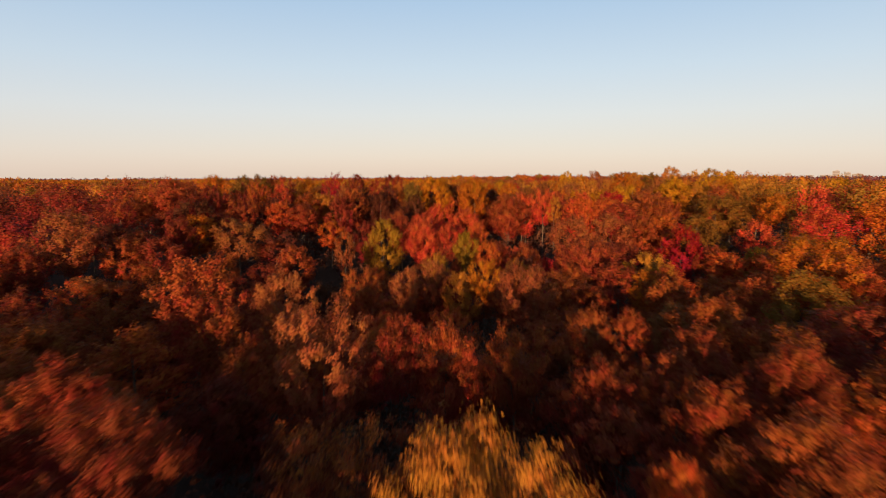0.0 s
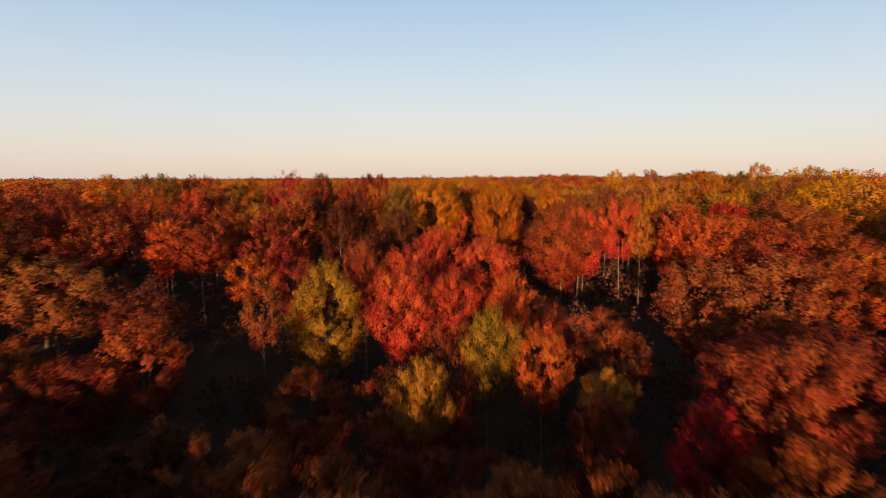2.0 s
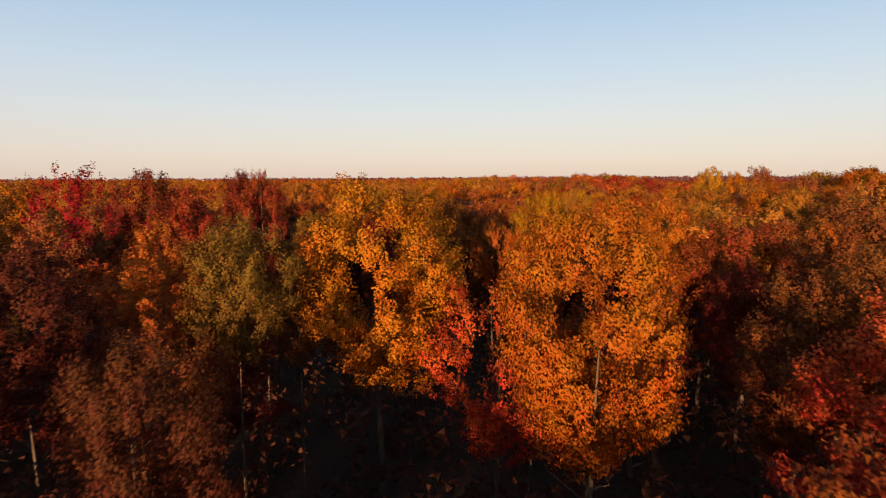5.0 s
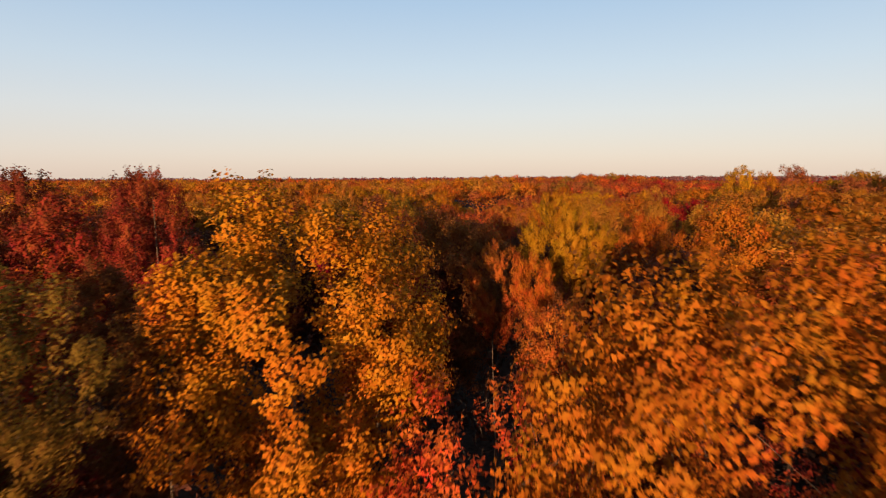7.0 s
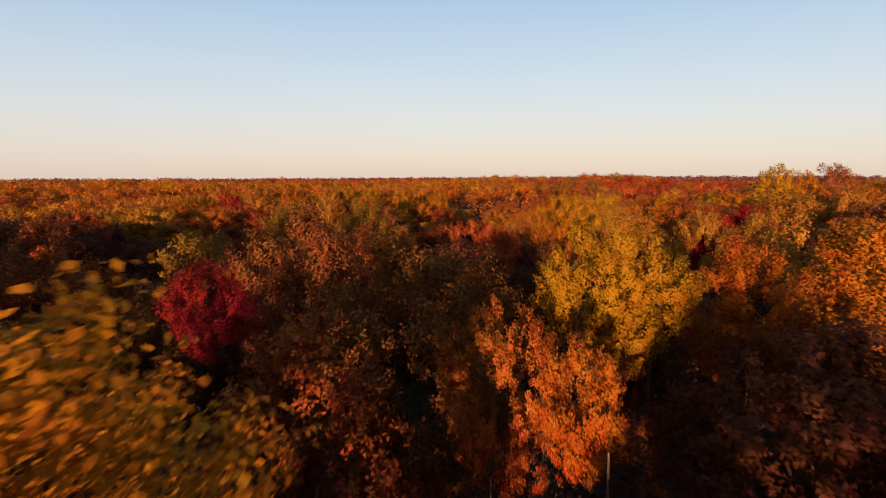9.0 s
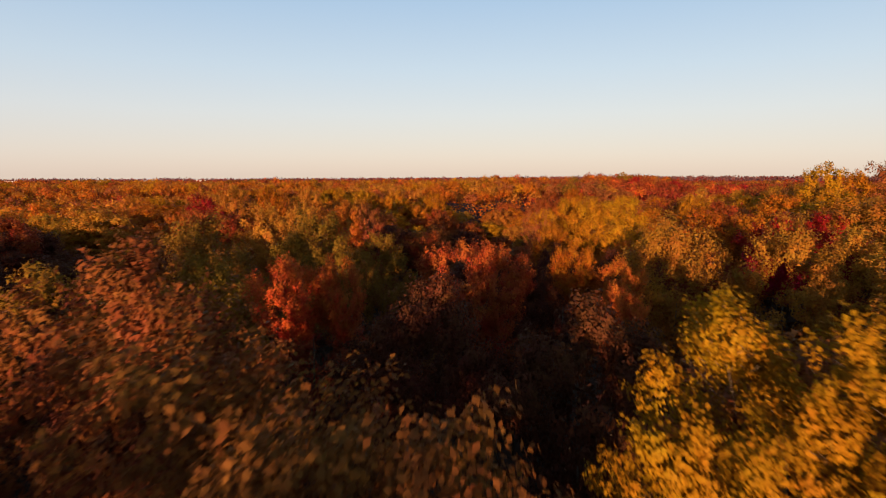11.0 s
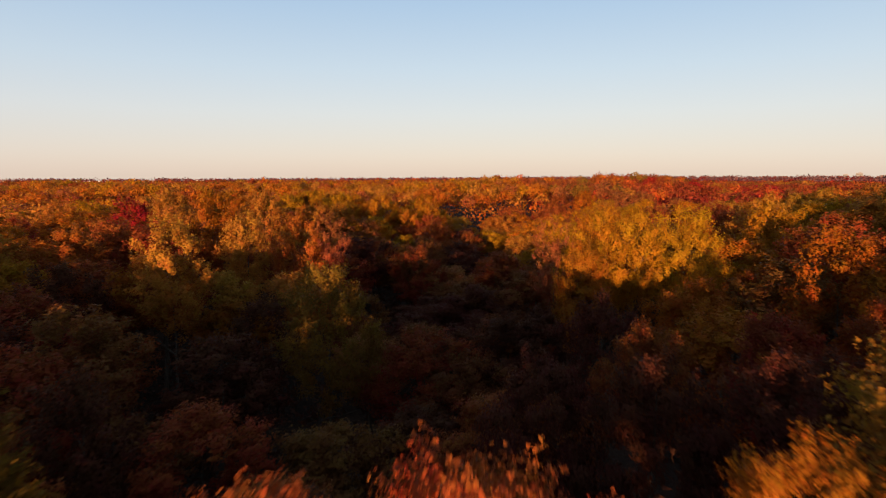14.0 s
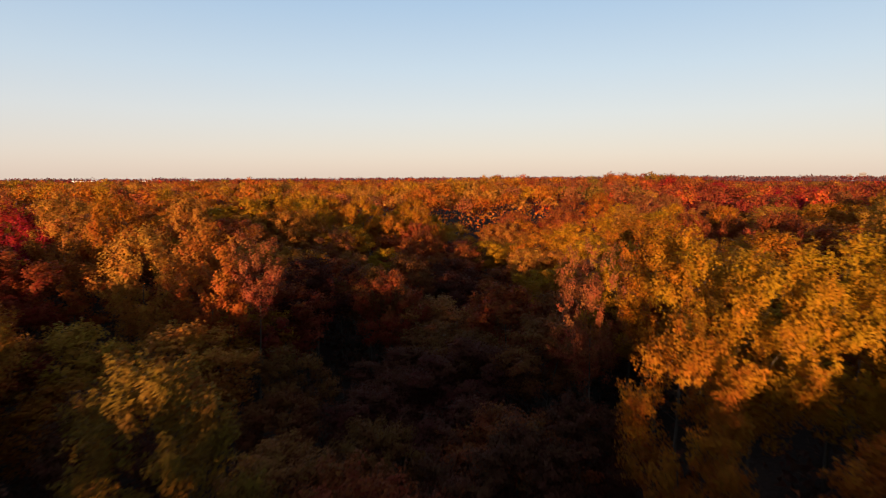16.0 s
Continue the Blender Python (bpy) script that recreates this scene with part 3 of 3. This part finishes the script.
def forest():
    """Single trees where the flight comes near, then the wood around them as one mass to each colour."""
    step, spots = 9.0, []
    for iy in range(-8, 51):
        for ix in range(-23, 29):
            x, y = (ix + dice.uniform(-0.36, 0.36)) * step, (iy + dice.uniform(-0.36, 0.36)) * step
            width = dice.uniform(7.5, 13.0) if y < 270 else dice.uniform(9.5, 14.5)
            if any((x - a) ** 2 + (y - b) ** 2 < (0.62 * (r + width / 2)) ** 2 for a, b, r in planted):
                continue
            if dice.random() < 0.07:
                continue
            top = float(canopy(x, y)) - 3.0 + max(-5.0, min(3.2, dice.gauss(0, 2.3)))
            if 55 < y < 152 and abs(x) < 25:  # low growth in the creek's shade
                top = min(top, 3.6 if y < 84 else 6.0)
            elif 198 < y < 236:  # close canopy on the plateau
                top += 1.4 if abs(x) > 14 else -1.0
            elif abs(x) < 14 and y > 10:
                top -= 2.0
            if ((x - 26) / 16) ** 2 + ((y - 154) / 10) ** 2 < 1 or (x / 16) ** 2 + ((y - 171) / 13) ** 2 < 1:  # dark hollows before the crest
                continue
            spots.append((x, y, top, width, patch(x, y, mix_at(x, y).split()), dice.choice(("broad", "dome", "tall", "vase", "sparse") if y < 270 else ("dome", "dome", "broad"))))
    spots.sort(key=lambda p: abs(p[0]) + (0 if 0 < p[1] < 330 else 1000))
    single = 300 - len(planted)
    for spot in spots[:single]:
        tree(*spot)
    rest = []
    for spot in spots[single:]:  # the wood beside them
        if abs(spot[0]) < (92 if spot[1] < 345 else 110) and 0.62 * abs(spot[0]) < spot[1] < 460:
            tree(*spot, stuff=True)
        else:
            rest.append(spot)
    masses = {}
    for x, y, top, width, colour, shape in rest:
        verts, faces, pts, polys, soft = grown("far" if y > 150 and abs(x) < min(66, 25 + 0.8 * (y - 150)) else "aside" if y > -20 and abs(x) < 30 + 0.85 * y else "dim", shape, dice.randrange(3))
        foot = float(ground_height(x, y))
        a = dice.uniform(0, 6.28)
        turn = np.array([[math.cos(a), math.sin(a), 0], [-math.sin(a), math.cos(a), 0], [0, 0, 1]])
        size = (width / 10, width / 10, (top - foot) / 20)
        masses.setdefault(colour, []).append((pts * size @ turn + (x, y, foot), polys, soft @ turn))
        masses.setdefault("stems", []).append((np.array(verts[:7] + verts[21:28] + verts[42:49]) * size + (x, y, foot), [np.array(faces[:14])], None))
    for colour, lot in masses.items():
        base, allpolys = 0, []
        for pts, polys, _ in lot:
            allpolys.extend(p + base for p in polys)
            base += len(pts)
        allpts = np.concatenate([one[0] for one in lot])
        if colour == "stems":
            me = bpy.data.meshes.new("tree_trunks")
            me.from_pydata(allpts.tolist(), [], np.concatenate(allpolys).tolist())
            me.materials.append(BARK)
            tagged(new("tree_trunks", me), "grey-brown trunks standing close in the shaded forest", "forest", kind="stuff")
        else:
            ob = new("woods", foliage("woods", allpts, allpolys, np.concatenate([one[2] for one in lot])))
            ob.color = (*(1.16 * c for c in COLOURS[colour][0]), 1)
            tagged(ob, f"autumn forest crowns with {COLOURS[colour][1]} leaves", "forest", kind="stuff")


forest()


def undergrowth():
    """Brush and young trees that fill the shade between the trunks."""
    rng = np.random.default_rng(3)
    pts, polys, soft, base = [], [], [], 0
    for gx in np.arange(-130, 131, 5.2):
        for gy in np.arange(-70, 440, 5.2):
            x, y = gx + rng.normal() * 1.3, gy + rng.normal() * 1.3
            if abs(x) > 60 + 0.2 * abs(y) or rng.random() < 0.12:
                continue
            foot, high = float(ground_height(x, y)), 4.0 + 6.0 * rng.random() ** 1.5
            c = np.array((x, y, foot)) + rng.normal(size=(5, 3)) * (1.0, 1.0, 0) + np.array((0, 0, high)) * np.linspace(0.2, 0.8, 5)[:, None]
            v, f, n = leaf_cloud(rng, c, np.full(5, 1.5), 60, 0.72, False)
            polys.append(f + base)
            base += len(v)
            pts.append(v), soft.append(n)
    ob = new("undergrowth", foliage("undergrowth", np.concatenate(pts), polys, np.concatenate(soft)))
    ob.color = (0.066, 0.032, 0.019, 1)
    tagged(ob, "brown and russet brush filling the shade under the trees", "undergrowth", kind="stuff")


undergrowth()


# ---- far woods ----
def far_woods():
    """Thousands of far crowns out to the skyline, in a few colours."""
    rng = np.random.default_rng(5)
    lots = {}
    r = 400.0
    while r < 4500:
        size = max(9.5, r * 0.018)
        for a in np.arange(-0.92, 0.86, 0.86 * size / r):
            a2, r2 = a + rng.normal() * 0.25 * size / r, r + rng.normal() * 0.3 * size
            x, y = r2 * math.sin(a2), r2 * math.cos(a2) + 60
            if y < 447 and -200 < x < 250:
                continue
            if 2400 < r2 < 4200 and any(abs(math.degrees(math.atan2(x, y - 217)) - b) < half for b, half in ((-35.5, 1.5), (-41.3, 0.8), (-31.3, 0.7), (-27.0, 0.7), (-14.9, 0.4))):
                continue  # open ground before the pale buildings
            v = noise.noise((x / (30 + r2 * 0.05), y / (30 + r2 * 0.05), 7.0)) * 0.75 + 0.5 + rng.normal() * 0.26
            hues = ("brick", "crimson", "russet", "brick", "redorange", "russet", "orange", "amber", "russet", "ochre", "bronze", "tan", "olive")
            if r2 < 680 and x < 14:
                hues = ("russet", "orange", "amber", "ochre", "amber", "gold", "ochre", "amber", "tan")
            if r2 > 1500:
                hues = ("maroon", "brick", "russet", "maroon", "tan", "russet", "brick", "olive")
            # skyline crowns get distance haze through their leaf colour
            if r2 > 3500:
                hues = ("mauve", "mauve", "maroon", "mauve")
            lots.setdefault(hues[int(max(0, min(0.999, v)) * len(hues))], []).append((x, y, size, r2))
        r += size * 0.88
    for colour, crowns in lots.items():
        pts, polys, soft, base = [], [], [], 0
        for x, y, size, r2 in crowns:
            count, tufts = (320, 13) if r2 < 560 else (135, 9) if r2 < 850 else (60, 5) if r2 < 1400 else (28, 5)
            k = np.arange(tufts) + 0.3
            out, turn = 0.36 * size * np.sqrt(k / tufts), k * 2.4 + x
            c = np.stack([out * np.cos(turn), out * np.sin(turn), 3.2 - 5.5 * (2 * out / size) ** 2], 1) + rng.normal(size=(tufts, 3)) * 0.03 * size
            c += (x, y, float(canopy(x, y)) - 3.2 + max(-2.0, min(1.4, rng.normal() * 1.2)))
            heart = np.array((x, y, c[0, 2] - 5))
            lower = leaf_cloud(rng, c - (0, 0, 7), np.full(tufts, 0.32 * size), 40 if r2 < 700 else 16 if r2 < 1000 else 4, 0.095 * size, False, heart)
            for v, f, n in (lower, leaf_cloud(rng, c, np.full(tufts, 0.19 * size), count, min(max(4.5, 0.13 * size), 0.078 * size * (150 / count) ** 0.42), False, heart, None, 0.7), leaf_cloud(rng, c, np.full(tufts, 0.12 * size), count // 4, min(6.0, 0.12 * size * (150 / count) ** 0.3), False, heart, None, 0.7)):
                polys.append(f + base)
                base += len(v)
                pts.append(v), soft.append(n)
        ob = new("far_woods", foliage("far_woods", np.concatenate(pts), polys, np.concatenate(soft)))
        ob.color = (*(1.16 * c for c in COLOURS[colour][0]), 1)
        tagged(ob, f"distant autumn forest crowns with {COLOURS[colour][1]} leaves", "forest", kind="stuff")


far_woods()


# ---- far buildings on the skyline ----
def block(name, parent, x, y, z, w, d, h, mat):
    bm = bmesh.new()
    bmesh.ops.create_cube(bm, size=1, matrix=Matrix.Translation((x, y, z + h / 2)) @ Matrix.Diagonal((w, d, h, 1)))
    me = bpy.data.meshes.new(name)
    bm.to_mesh(me), bm.free()
    me.materials.append(mat)
    ob = new(name, me)
    ob.parent = parent
    return ob


def tower(x, y, width, top, wall, label):
    """A far tower block: shaft, window bands, roof house."""
    foot = float(ground_height(x, y)) - 1
    ob = new("tower_block")
    ob.matrix_world = pose(x, y, foot, 0, 0, -math.degrees(math.atan2(x, y)))
    high = top - foot
    block("wall", ob, 0, 0, 0, width, width * 0.8, high, wall)
    floors = max(3, int(high / 14))
    for i in range(floors):
        block("window_band", ob, 0, -width * 0.4 - 0.4, high * (i + 0.3) / floors, width * 0.86, 1.0, high / floors * 0.42, DARK_GLASS)
    block("roof_house", ob, width * 0.1, 0, high, width * 0.4, width * 0.4, high * 0.06, CONCRETE)
    tagged(ob, label, "tower", group="far towers")


def hall(x, y, width, top, label):
    """A far, long pale building over the trees."""
    foot = float(ground_height(x, y)) - 1
    ob = new("long_building")
    ob.matrix_world = pose(x, y, foot, 0, 0, -math.degrees(math.atan2(x, y)))
    high = top - foot
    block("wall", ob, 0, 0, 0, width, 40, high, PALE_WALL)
    for i in range(6):
        block("window", ob, width * (i - 2.5) / 6.4, -20.4, high * 0.82, width / 9, 1.0, high * 0.07, DARK_GLASS)
    block("roof", ob, 0, 0, high, width + 3, 43, 1.2, CONCRETE)
    tagged(ob, label, "building", group="far pale buildings")


for bearing, width, rise in ((29.5, 34, 30), (30.4, 46, 42), (32.0, 60, 24), (33.9, 52, 62), (34.7, 44, 48), (33.2, 90, 26), (35.4, 80, 36)):
    tower(4300 * math.sin(radians(bearing)), 241 + 4300 * math.cos(radians(bearing)), 0.75 * width, 8 + 0.7 * rise, CONCRETE, "distant grey-brown concrete tower block over the forest skyline")
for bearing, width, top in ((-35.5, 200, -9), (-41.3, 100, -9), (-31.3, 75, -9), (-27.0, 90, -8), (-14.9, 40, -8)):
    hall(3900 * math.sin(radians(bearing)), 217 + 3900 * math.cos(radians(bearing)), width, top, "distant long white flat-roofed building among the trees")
